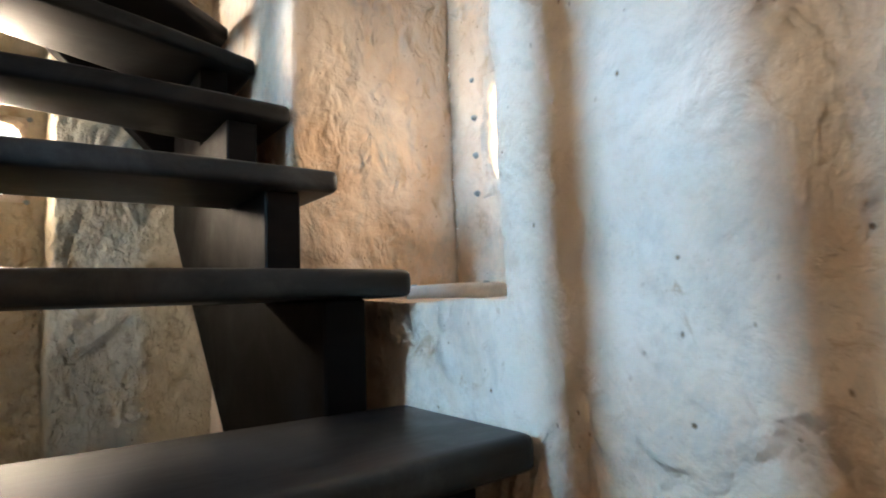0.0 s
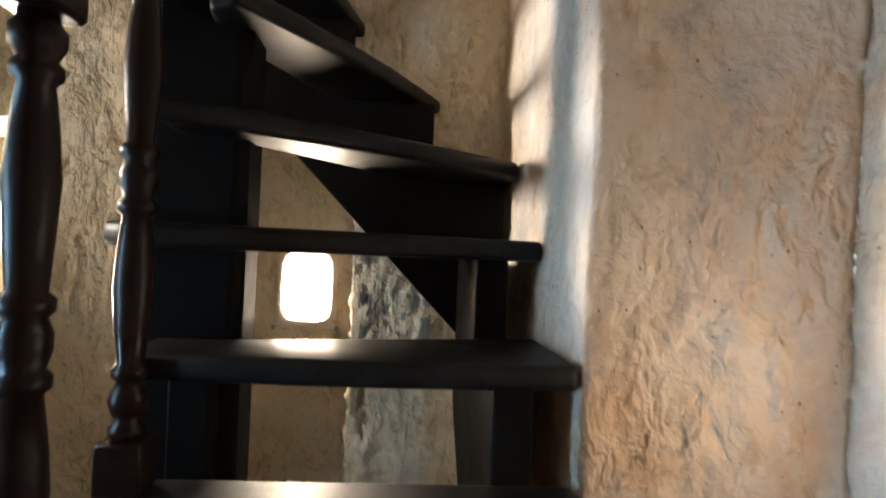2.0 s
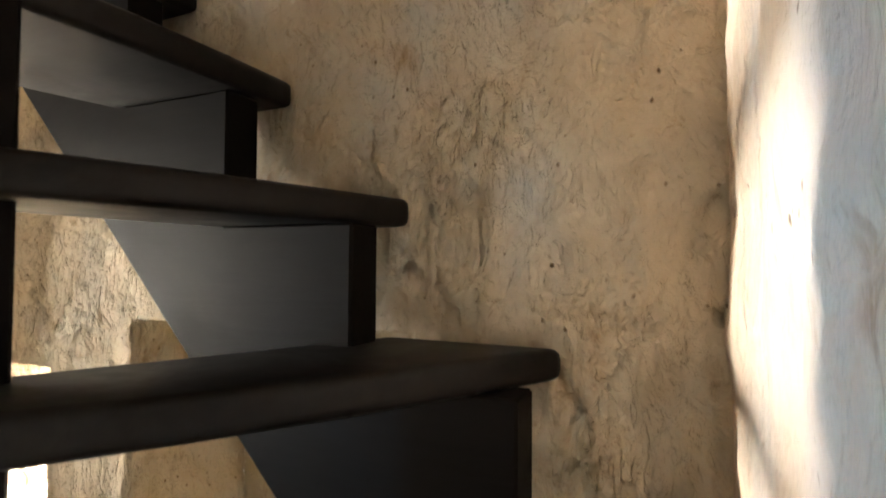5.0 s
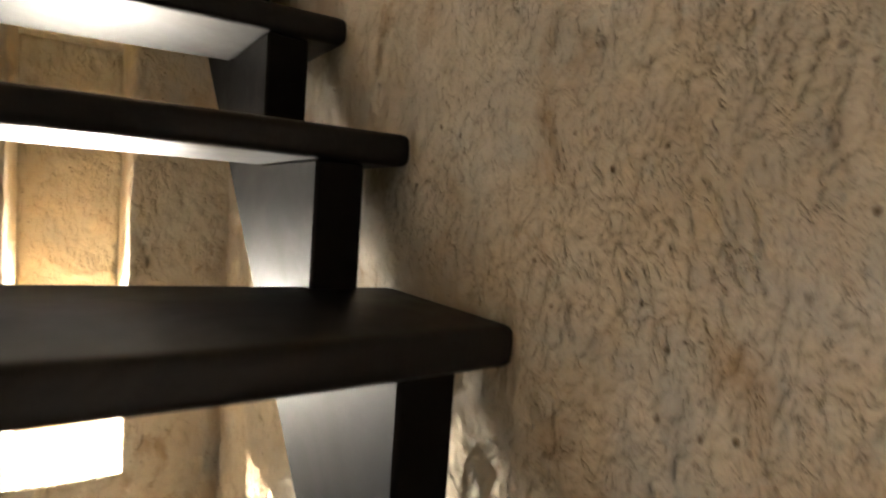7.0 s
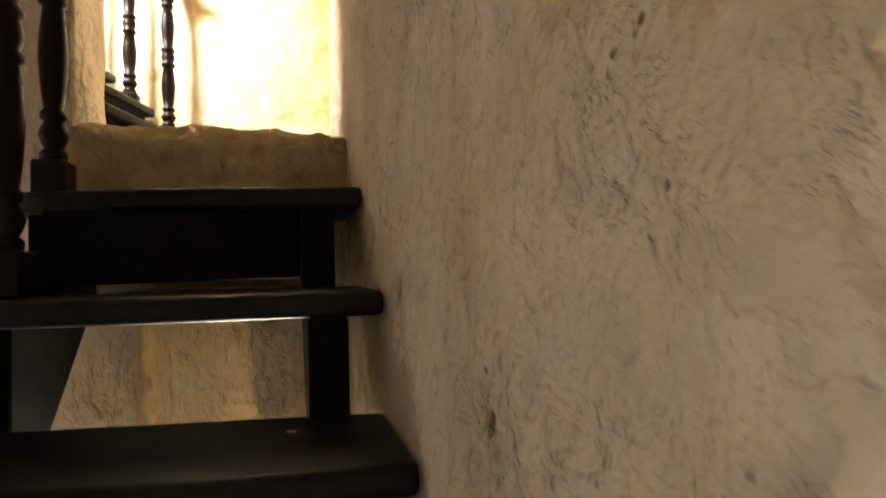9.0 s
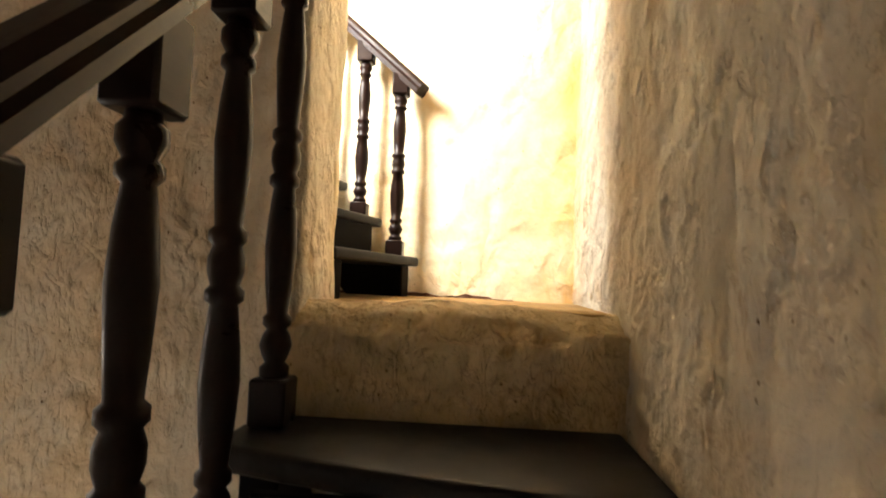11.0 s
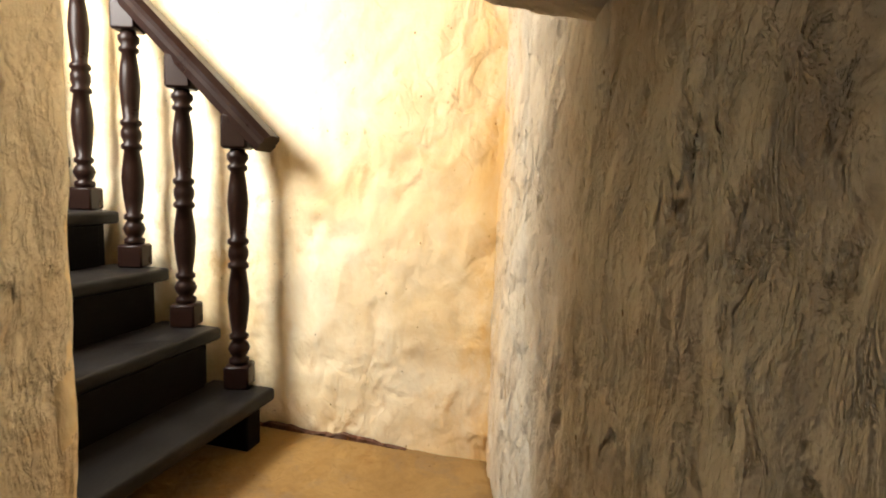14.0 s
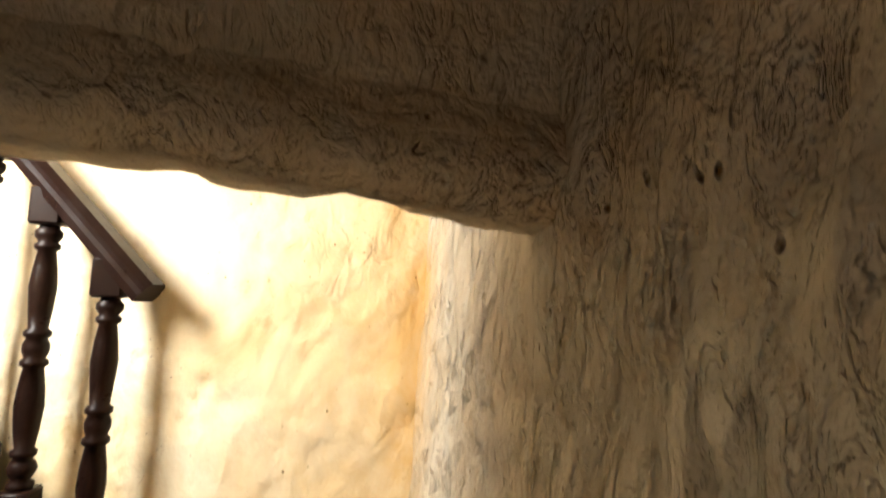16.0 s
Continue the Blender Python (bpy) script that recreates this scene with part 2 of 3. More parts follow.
def trowel(u, v, amp):
    """Relief left by the trowel: meandering upright strokes, slanting swipes, gouges and pits."""
    n = noise.noise
    bend = 0.16 * n((u * 1.7, v * 1.7, 3.1)) + 0.03 * n((u * 7, v * 7, 8.4))
    lines = n(((u + bend) * 34, (v + bend) * 6.0, 1.7))
    gouge = max(0.0, 0.16 - abs(n(((u + bend) * 24, v * 4.2, 6.3)))) / 0.16
    swipe = n((u * 20 + v * 15 + bend * 40, v * 9 - u * 7, 4.9))
    where = min(1.0, max(0.0, 0.5 + 1.9 * n((u * 2.6, v * 2.2, 7.7))))
    crust = n((u * 30, v * 24, 2.2)) + 0.6 * n((u * 63, v * 55, 9.1))
    pit = max(0.0, n((u * 33, v * 29, 5.5)) - 0.40) * 4.0
    return amp * (where * (0.75 * lines - 0.8 * gouge) + (1 - where) * 0.7 * swipe + 0.38 * crust - pit)


class Sheet:
    """A plastered surface made of fine quads, with niches and openings cut into it."""

    def __init__(self, step=0.026, amp=0.013, facing=None, strokes=0.0):
        self.v, self.f, self.key, self.step, self.amp = [], [], {}, step, amp
        self.facing, self.strokes = Vector(facing) if facing else None, strokes
        self.along = self.facing.cross(Vector((0, 0, 1))) if facing else None

    def vert(self, p):
        k = tuple(round(c * 2000) for c in p)
        if k not in self.key:
            self.key[k] = len(self.v)
            at = Vector(p) + lump(p, self.amp)
            if self.facing:
                at += self.facing * trowel(Vector(p).dot(self.along) + Vector(p).dot(self.facing), p[2], self.strokes)
            self.v.append(tuple(at))
        return self.key[k]

    def cuts(self, a, b, marks):
        marks = sorted({a, b, *[m for m in marks if a < m < b]})
        out = [a]
        for p, q in zip(marks, marks[1:]):
            n = max(1, round((q - p) / self.step))
            out += [p + (q - p) * i / n for i in range(1, n + 1)]
        return out

    def patch(self, point, a0, a1, b0, b1, holes=(), flip=False):
        """point(a, b) gives the place; holes are (a0, a1, b0, b1)."""
        A = self.cuts(a0, a1, [m for h in holes for m in h[:2]])
        B = self.cuts(b0, b1, [m for h in holes for m in h[2:4]])
        for i in range(len(A) - 1):
            for j in range(len(B) - 1):
                ca, cb = (A[i] + A[i + 1]) / 2, (B[j] + B[j + 1]) / 2
                if any(h[0] < ca < h[1] and h[2] < cb < h[3] for h in holes):
                    continue
                q = [self.vert(point(*ab)) for ab in ((A[i], B[j]), (A[i + 1], B[j]), (A[i + 1], B[j + 1]), (A[i], B[j + 1]))]
                self.f.append(q[::-1] if flip else q)

    def reveal(self, point, front, back, depth, skip=""):
        """The four sides of a niche from its front outline to its back outline; point(a, b, d)."""
        f, k = front, back

        def lerp(t, s):
            return f[s] + (k[s] - f[s]) * t / depth

        for side, (lo, hi, s, along_a) in dict(l=(2, 3, 0, False), r=(2, 3, 1, False), b=(0, 1, 2, True), t=(0, 1, 3, True)).items():
            if side in skip:
                continue

            def place(u, d, lo=lo, hi=hi, s=s, along_a=along_a):
                t = (u - f[lo]) / (f[hi] - f[lo])
                w = lerp(d, lo) + (lerp(d, hi) - lerp(d, lo)) * t
                return point(w, lerp(d, s), d) if along_a else point(lerp(d, s), w, d)

            self.patch(place, f[lo], f[hi], 0, depth)

    def finish(self, name, mat, label, inside=(-1.0, 0.2, 1.5), solid=0.05):
        me = bpy.data.meshes.new(name)
        me.from_pydata(self.v, [], self.f)
        me.materials.append(mat)
        bm = bmesh.new()
        bm.from_mesh(me)
        bmesh.ops.recalc_face_normals(bm, faces=bm.faces[:])
        bm.faces.ensure_lookup_table()
        first = bm.faces[0]
        if first.normal.dot(Vector(inside) - first.calc_center_median()) < 0:
            bmesh.ops.reverse_faces(bm, faces=bm.faces[:])
        for face in bm.faces:
            face.smooth = True
        bm.to_mesh(me)
        bm.free()
        ob = new(name, me)
        if solid:
            body = ob.modifiers.new("thickness", "SOLIDIFY")
            body.thickness, body.offset = solid, -1.0
        return tagged(ob, label, name.split("_")[0], kind="structure")


def part(name, bm, mat, parent=None, label="", smooth=False):
    me = bpy.data.meshes.new(name)
    for face in bm.faces:
        face.smooth = smooth
    bm.to_mesh(me)
    bm.free()
    me.materials.append(mat)
    ob = new(name, me)
    if parent:
        ob.parent = parent
    return tagged(ob, label)


def thing(name, label, category, at=(0, 0, 0), group="", kind=""):
    ob = new(name)
    ob.empty_display_size = 0.1
    ob.location = at
    bpy.context.view_layer.update()
    return tagged(ob, label, category, group, kind)


def prism(outline, z0, z1, bevel=0.0, segments=2):
    """An upright prism over an outline of (x, y), its edges eased."""
    bm = bmesh.new()
    lo = [bm.verts.new((x, y, z0)) for x, y in outline]
    hi = [bm.verts.new((x, y, z1)) for x, y in outline]
    bm.faces.new(lo[::-1]), bm.faces.new(hi)
    n = len(outline)
    for i in range(n):
        bm.faces.new((lo[i], lo[(i + 1) % n], hi[(i + 1) % n], hi[i]))
    bmesh.ops.recalc_face_normals(bm, faces=bm.faces[:])
    if bevel:
        bmesh.ops.bevel(bm, geom=bm.edges[:], offset=bevel, segments=segments, affect="EDGES", profile=0.6, clamp_overlap=True)
    return bm


def board(profile, place, thick, bevel=0.004):
    """A board cut to a profile of (s, z); place(s, z, t) sets it, t from 0 to thick."""
    bm = bmesh.new()
    a = [bm.verts.new(place(s, z, 0)) for s, z in profile]
    b = [bm.verts.new(place(s, z, thick)) for s, z in profile]
    bm.faces.new(a[::-1]), bm.faces.new(b)
    n = len(profile)
    for i in range(n):
        bm.faces.new((a[i], a[(i + 1) % n], b[(i + 1) % n], b[i]))
    bmesh.ops.recalc_face_normals(bm, faces=bm.faces[:])
    if bevel:
        bmesh.ops.bevel(bm, geom=bm.edges[:], offset=bevel, segments=1, affect="EDGES", clamp_overlap=True)
    return bm


def lathe(profile, sides=14, square=()):
    """A turned piece: (z, r) rings; rings inside a square stretch are four-sided."""
    bm = bmesh.new()
    rings = []
    for z, r in profile:
        rings.append([bm.verts.new((r * math.cos(2 * math.pi * i / sides), r * math.sin(2 * math.pi * i / sides), z)) for i in range(sides)])
    for a, b in zip(rings, rings[1:]):
        for i in range(sides):
            bm.faces.new((a[i], a[(i + 1) % sides], b[(i + 1) % sides], b[i]))
    bm.faces.new(rings[0][::-1]), bm.faces.new(rings[-1])
    return bm


def add_box(bm, x, y, z0, z1, hx, hy, bevel=0.004):
    made = bmesh.ops.create_cube(bm, size=1.0)["verts"]
    for v in made:
        v.co = Vector((x + v.co.x * 2 * hx, y + v.co.y * 2 * hy, z0 + (v.co.z + 0.5) * (z1 - z0)))
    edges = {e for v in made for e in v.link_edges}
    bmesh.ops.bevel(bm, geom=list(edges), offset=bevel, segments=1, affect="EDGES")


# ---- walls, niches, floors, ceilings ----
BASE, TOP = -0.69, 4.62
LAND = 2.866                      # second landing
DOOR_X, DOOR_T = -2.05, 0.36      # face and thickness of the wall with the doorway
DOOR_L, DOOR_H = 0.855, 3.778      # left jamb and lintel

# wall beside the lower flight, with a deep window niche
east = Sheet(0.014, 0.013, (-1, 0, 0), 0.0042)
n_front, n_back = (0.055, 0.77, 0.165, 1.95), (0.075, 0.74, 0.165, 1.90)
win_a = (0.285, 0.60, 0.46, 0.785)
east.patch(lambda y, z: (0, y, z), -1.7, 1.61, BASE, TOP, [n_front])
east.reveal(lambda y, z, d: (d, y, z), n_front, n_back, 0.48)
east.patch(lambda y, z: (0.48, y, z), *n_back, [win_a])
east.reveal(lambda y, z, d: (0.48 + d, y, z), win_a, (0.255, 0.63, 0.43, 0.815), 0.22)
east.finish("wall_east", PLASTER, "cream lime-plastered wall with a deep window niche")

# wall beside the upper flight, running on into the landing
north = Sheet(0.0105, 0.013, (0, -1, 0), 0.0062)
r_front, r_back = (-1.12, -0.455, BASE, 1.32), (-1.08, -0.47, BASE, 1.30)
s_front, s_back = (-1.72, -1.41, 0.46, 1.19), (-1.70, -1.43, 0.48, 1.17)
win_b, win_c = (-0.735, -0.54, 0.565, 0.835), (-1.69, -1.58, 0.55, 0.95)
LAND_X = -2.866
north.patch(lambda x, z: (x, 1.55 + 0.03 * max(0.0, -1.9 - x), z), LAND_X - 0.05, 0.06, BASE, TOP, [r_front, s_front])
north.reveal(lambda x, z, d: (x, 1.55 + d, z), r_front, r_back, 0.28, "b")
north.patch(lambda x, z: (x, 1.83, z), *r_back, [win_b])
north.reveal(lambda x, z, d: (x, 1.83 + d, z), win_b, (-0.765, -0.51, 0.54, 0.86), 0.25)
north.reveal(lambda x, z, d: (x, 1.55 + d, z), s_front, s_back, 0.26)
north.patch(lambda x, z: (x, 1.81, z), *s_back, [win_c])
north.reveal(lambda x, z, d: (x, 1.81 + d, z), win_c, (-1.70, -1.56, 0.53, 0.97), 0.25)
north.finish("wall_north", PLASTER_ROUGH, "rough hand-trowelled plaster wall with smudges and pits")

# wall with the doorway, the tall niche under it and the tall window
west = Sheet(0.016, 0.013, (1, 0, 0), 0.0050)
door = (DOOR_L, 1.66, LAND - 0.08, DOOR_H)
door_back = (DOOR_L - 0.02, 1.66, LAND - 0.08, 4.20)
d_front, d_back = (1.01, 1.295, 1.04, 2.36), (1.01, 1.29, 1.08, 2.34)
win_d = (1.03, 1.27, 1.13, 1.48)
w_front, w_back = (0.06, 0.18, 0.34, 1.10), (0.06, 0.18, 0.34, 1.10)
# h_front: unseen opening, cut only for the added fill lamp
h_front = (-1.32, -0.78, 2.30, 3.14)


def sag(y, z):
    """The lintel dips towards the outer wall."""
    u = min(1.0, max(0.0, (y - 1.20) / 0.35))
    return z - 0.03 * u * u * (3 - 2 * u) * math.exp(-((z - DOOR_H) / 0.16) ** 2)


west.patch(lambda y, z: (DOOR_X, y, sag(y, z)), -1.7, 1.66, BASE, TOP, [door, d_front, w_front, h_front])
west.reveal(lambda y, z, d: (DOOR_X - d, y, sag(y, z)), door, door_back, DOOR_T, "rb")
west.reveal(lambda y, z, d: (DOOR_X - d, y, z), d_front, d_back, 0.40)
west.patch(lambda y, z: (DOOR_X - 0.40, y, z), *d_back, [win_d])
west.reveal(lambda y, z, d: (DOOR_X - 0.40 - d, y, z), win_d, win_d, 0.2)
west.reveal(lambda y, z, d: (DOOR_X - d, y, z), w_front, w_back, 0.45)
west.reveal(lambda y, z, d: (DOOR_X - d, y, z), h_front, h_front, 0.45)
west.finish("wall_west", PLASTER_CREAM, "rough plaster wall with a doorway and a tall niche")

# far side of the doorway wall, seen from the landing
inner = Sheet(0.06)
inner.patch(lambda y, z: (DOOR_X - DOOR_T, y, z), -1.0, 1.66, LAND - 0.1, TOP + 0.6, [door_back, (-0.07, 0.43, 3.93, 4.63)])
inner.finish("wall_inner", PLASTER_OCHRE, "ochre-stained landing side of the doorway wall", (-2.7, 0.5, 3.8))

south = Sheet(0.08)
south.patch(lambda x, z: (x, -1.7, z), DOOR_X, 0, BASE, TOP)
south.finish("wall_south", PLASTER, "cream plaster wall closing the stairwell")

# landing: skewed back wall, end wall with its window
GO = Vector((-0.30, -0.954, 0)).normalized()     # up the third flight
ACROSS = Vector((0.954, -0.30, 0)).normalized()  # along its treads
corner = Vector((LAND_X, 1.58, 0))
back = Sheet(0.013, 0.013, tuple(ACROSS), 0.0036)
back.patch(lambda s, z: (corner.x + GO.x * s, corner.y + GO.y * s, z), -0.06, 2.72, LAND - 0.3, TOP + 0.6)
back.finish("wall_landing", PLASTER_OCHRE, "warm ochre-stained plaster wall behind the upper stair", (-2.7, 0.5, 3.8))
end = Sheet(0.06)
end.patch(lambda x, z: (x, -1.0, z), -3.8, DOOR_X - DOOR_T + 0.45, LAND - 0.3, TOP + 0.6)
end.finish("wall_end", PLASTER_OCHRE, "ochre plaster wall closing the landing", (-2.7, 0.5, 3.8))

# floors
ground_floor = Sheet(0.1, 0.004)
ground_floor.patch(lambda x, y: (x, y, BASE), -2.05, 0.0, -1.7, 1.85)
ground_floor.finish("floor_lower", SCREED, "worn pale screed floor below the stairs")
landing = Sheet(0.04, 0.006)
landing.patch(lambda x, y: (x, y, LAND), -3.75, DOOR_X - 0.10, -1.0, 1.60)
landing.finish("floor_landing", FLOOR_OCHRE, "worn ochre screed floor of the landing", (-2.7, 0.5, 3.8))
sill = Sheet(0.012, 0.03)


def worn(x, y, z):
    """Sill worn down and crumbled towards the stair."""
    u = max(0.0, (x - DOOR_X + 0.13) / 0.146)
    crumb = noise.noise(Vector((x * 40, y * 34, 1.0))) * 0.014 + noise.noise(Vector((x * 15, y * 13, 5.0))) * 0.016
    return (x + crumb * 0.8 * u, y, z - 0.055 * u ** 2 + crumb * u if z > LAND - 0.01 else z)


sill.patch(lambda x, y: worn(x, y, LAND + 0.004), DOOR_X - 0.13, DOOR_X + 0.016, DOOR_L - 0.02, 1.58)
sill.patch(lambda y, t: worn(DOOR_X + 0.016, y, LAND + 0.004) if t > 0.999 else (DOOR_X + 0.016 + 0.004 * t, y, 2.58 + 0.225 * t), DOOR_L - 0.02, 1.58, 0.0, 1.0)
sill.finish("floor_threshold", CRUMBLED, "broken, uneven plaster edge of the doorway sill", solid=0.0)

# chipped brown skirting along the foot of the landing wall
bm = bmesh.new()
count = 60
strips = []
for i in range(count + 1):
    f = 0.22 + 1.10 * i / count
    p = corner + GO * f - ACROSS * 0.002
    h = 0.012 + 0.012 * noise.noise(Vector((f * 9, 0, 3))) + 0.008 * noise.noise(Vector((f * 31, 2, 0)))
    if f < 0.30 or f > 1.25:
        h = 0.004
    q = p + ACROSS * 0.016
    strips.append([bm.verts.new((a.x, a.y, LAND + z)) for a, z in ((p, -0.01), (q, -0.01), (q, max(0.003, h)), (p, max(0.004, h)))])
for a, c in zip(strips, strips[1:]):
    for i in range(4):
        bm.faces.new((a[i], a[(i + 1) % 4], c[(i + 1) % 4], c[i]))
bm.faces.new(strips[0]), bm.faces.new(strips[-1][::-1])
bmesh.ops.recalc_face_normals(bm, faces=bm.faces[:])
tagged(part("baseboard", bm, SKIRT), "chipped dark brown skirting strip at the wall foot", "baseboard", kind="structure")

# ragged brown lintel strips over the niche under the doorway
ledge = thing("lintel", "ragged brown timber lintel strips over the wall niche", "lintel", (DOOR_X + 0.002, 1.19, 2.355), kind="structure")
for z0, z1, depth in ((0.0, 0.018, 0.014), (0.021, 0.036, 0.024), (0.040, 0.062, 0.034)):
    bm = bmesh.new()
    rows = []
    for i in range(25):
        y = -0.20 + 0.42 * i / 24
        j = noise.noise(Vector((y * 25, z0 * 90, 2))) * 0.006
        rows.append([bm.verts.new(p) for p in ((-0.01, y, z0), (depth + j, y, z0 + j * 0.4), (depth + j, y, z1 + j * 0.4), (-0.01, y, z1))])
    for a, c in zip(rows, rows[1:]):
        for i in range(4):
            bm.faces.new((a[i], a[(i + 1) % 4], c[(i + 1) % 4], c[i]))
    bm.faces.new(rows[0]), bm.faces.new(rows[-1][::-1])
    bmesh.ops.recalc_face_normals(bm, faces=bm.faces[:])
    part("strip", bm, LINTEL, ledge)

# ceilings
for nm, x0, x1, y0, z in (("ceiling_stairwell", -2.06, 0.01, -1.71, TOP - 0.02), ("ceiling_landing", -3.8, -2.44, -1.01, TOP + 0.56)):
    c = Sheet(0.1, 0.01)
    c.patch(lambda x, y: (x, y, z), x0, x1, y0, 1.62, [])
    c.finish(nm, PLASTER, "plain plastered ceiling", ((x0 + x1) / 2, 0.3, 3.6))

# outside ground
bm = bmesh.new()
bmesh.ops.create_grid(bm, x_segments=8, y_segments=8, size=400)
for v in bm.verts:
    v.co.z = -6.0
g = part("ground", bm, EARTH)
tagged(g, "pale dry ground far below the windows", "ground", kind="structure")

# ---- the lower winding staircase ----
R = 0.22
THICK = 0.046
# nose of each tread: inner end, outer end
NOSE = {}
for k in range(-2, 3):
    NOSE[k] = ((-0.79, 0.258 * k + 0.075), (-0.008, 0.258 * k))
NOSE[3] = ((-0.79, 0.80), (-0.008, 0.770))
NOSE[4] = ((-0.79, 0.845), (-0.008, 1.030))
NOSE[5] = ((-0.765, 0.815), (-0.008, 1.302))
NOSE[6] = ((-0.640, 0.850), (-0.207, 1.543))
NOSE[7] = ((-0.700, 0.800), (-0.450, 1.543))
for k in range(8, 13):
    NOSE[k] = ((-0.690 - 0.243 * (k - 8) - (0.15 if k > 8 else 0.05), 0.80), (-0.692 - 0.2425 * (k - 8), 1.543))
NOSE[13] = ((-2.046, 0.80), (-2.046, 1.543))
stair = thing("wooden_staircase", "dark-stained open-riser winding wooden staircase between plaster walls", "staircase", (-0.4, 0, BASE))


def local(ob, bm):
    bmesh.ops.translate(bm, verts=bm.verts[:], vec=-ob.location)
    return bm


NEWEL = (-0.83, -0.635, 0.955, 1.085)
for k in range(-2, 13):
    (ix, iy), (ox, oy) = NOSE[k]
    (jx, jy), (px, py) = NOSE[k + 1]
    lap = 0.035
    if k < 3:
        outline = [(ix, iy), (ox, oy), (px, py + lap), (jx, jy + lap)]
    elif k == 3:
        outline = [(ix, iy), (ox, oy), (-0.008, 1.07), (-0.68, 0.955), (-0.79, 0.955)]
    elif k == 4:
        outline = [(ix, iy), (ox, oy), (-0.008, 1.345), (-0.60, 1.115), (-0.69, 1.115), (-0.87, 1.115), (-0.87, 0.90)]
    elif k == 5:
        outline = [(ix, iy), (ox, oy), (-0.008, 1.543), (-0.24, 1.543), (-0.66, 1.02), (-0.76, 0.95)]
    elif k == 6:
        outline = [(ix, iy), (ox, oy), (-0.49, 1.543), (-0.72, 1.02), (-0.70, 0.90)]
    elif k == 7:
        outline = [(ix, iy), (ox, oy), (-0.73, 1.543), (-0.83, 0.80)]
    else:
        outline = [(ix, iy), (ox, oy), (px - lap, py), (jx - lap, jy)]
        if k == 12:
            outline = [(ix, iy), (ox, oy), (-2.035, 1.543), (-2.035, 0.80)]
    if k == -2:
        outline = [(-0.79, -0.441), (-0.58, -0.461), (-0.58, -0.17), (-0.79, -0.15)]
    (ax, ay), (bx, by) = outline[0], outline[1]
    across = Vector((bx - ax, by - ay)).normalized()
    out = Vector((across.y, -across.x)) * 0.022
    outline[1:1] = [tuple(Vector((ax, ay)).lerp((bx, by), f) + out * math.sin(math.pi * f)) for f in (0.2, 0.4, 0.6, 0.8)]
    bm = prism(outline, R * k - THICK, R * k, 0.016, 3)
    part("tread", local(stair, bm), TREAD_SHEEN if k < 3 else TREAD_WOOD, stair, "dark tread with a rubbed, rounded nosing", True)


def saw(ks, s_of, low_of, first, last):
    """Outline of a cut string: notched along the top, straight along the bottom."""
    pts = []
    for k in ks:
        s = s_of(k)
        pts += [(s, R * (k - 1) + 0.001), (s, R * k - THICK)]
    pts.append((last, R * ks[-1] - THICK))
    pts.append((last, low_of(last)))
    pts.append((first, low_of(first)))
    return pts


# string along the upper wall, from the corner to the doorway
north_low = lambda x: 0.71 + 1.03 * (-0.241 - x)
outer_x = lambda k: {5: -0.05, 6: -0.235, 7: -0.475}.get(k, -0.715 - 0.243 * (k - 8))
prof = [(-0.02, R * 5 - THICK), (outer_x(6), R * 5 - THICK)]
for k in range(6, 13):
    prof += [(outer_x(k), R * k - THICK)]
    prof += [(outer_x(k + 1) if k < 12 else -2.045, R * k - THICK)]
prof += [(-2.045, north_low(-2.045)), (-0.02, north_low(-0.02))]
part("stringer", local(stair, board(prof, lambda s, z, t: (s, 1.412 + t, z), 0.07)), WOOD, stair, "deep notched string board along the wall")
# string along the upper flight's open side
inner_x = lambda k: NOSE[k][0][0] - 0.03
prof = [(-0.80, R * 8 - THICK), (inner_x(9), R * 8 - THICK)]
for k in range(9, 13):
    prof += [(inner_x(k), R * k - THICK), (inner_x(k + 1) if k < 12 else -2.045, R * k - THICK)]
low = lambda x: 1.25 + 0.93 * (-0.80 - x)
prof += [(-2.045, low(-2.045)), (-0.80, low(-0.80))]
part("stringer", local(stair, board(prof, lambda s, z, t: (s, 0.845 + t, z), 0.07)), WOOD, stair, "notched string board under the open side")
# strings of the lower flight
for x, shift in ((-0.150, 0.0), (-0.735, 0.07)):
    top = 5 if x > -0.5 else 4
    ys = {k: 0.258 * k + 0.035 + shift for k in range(-2, 4)}
    ys[4], ys[5] = (1.06, 1.31) if x > -0.5 else (0.95, 0.96)
    prof = [(ys[-2], BASE), (ys[-2], -0.44 - THICK)]
    for k in range(-1, top):
        prof += [(ys[k], R * (k - 1) - THICK), (ys[k], R * k - THICK)]
    stop = 1.40 if x > -0.5 else 0.95
    prof += [(stop, R * (top - 1) - THICK), (stop, 0.42 if x > -0.5 else 0.22), (0.22, BASE)]
    part("stringer", local(stair, board(prof, lambda s, z, t: (x + t, s, z), 0.072)), WOOD, stair, "notched string board of the lower flight")
# closed riser under the top tread
bm = bmesh.new()
add_box(bm, -1.745, 1.16, R * 11 + 0.02, R * 12 - THICK, 0.011, 0.25)
part("riser", local(stair, bm), WOOD, stair, "dark recessed riser panel")
# newel
x0, x1, y0, y1 = NEWEL
bm = prism([(x0, y0 + 0.01), (x0 + 0.02, y0), (x1 - 0.02, y0), (x1, y0 + 0.02), (x1, y1), (x0, y1)], BASE, 2.22, 0.006, 1)
part("newel_post", local(stair, bm), WOOD, stair, "thick square newel post with chamfered corner")

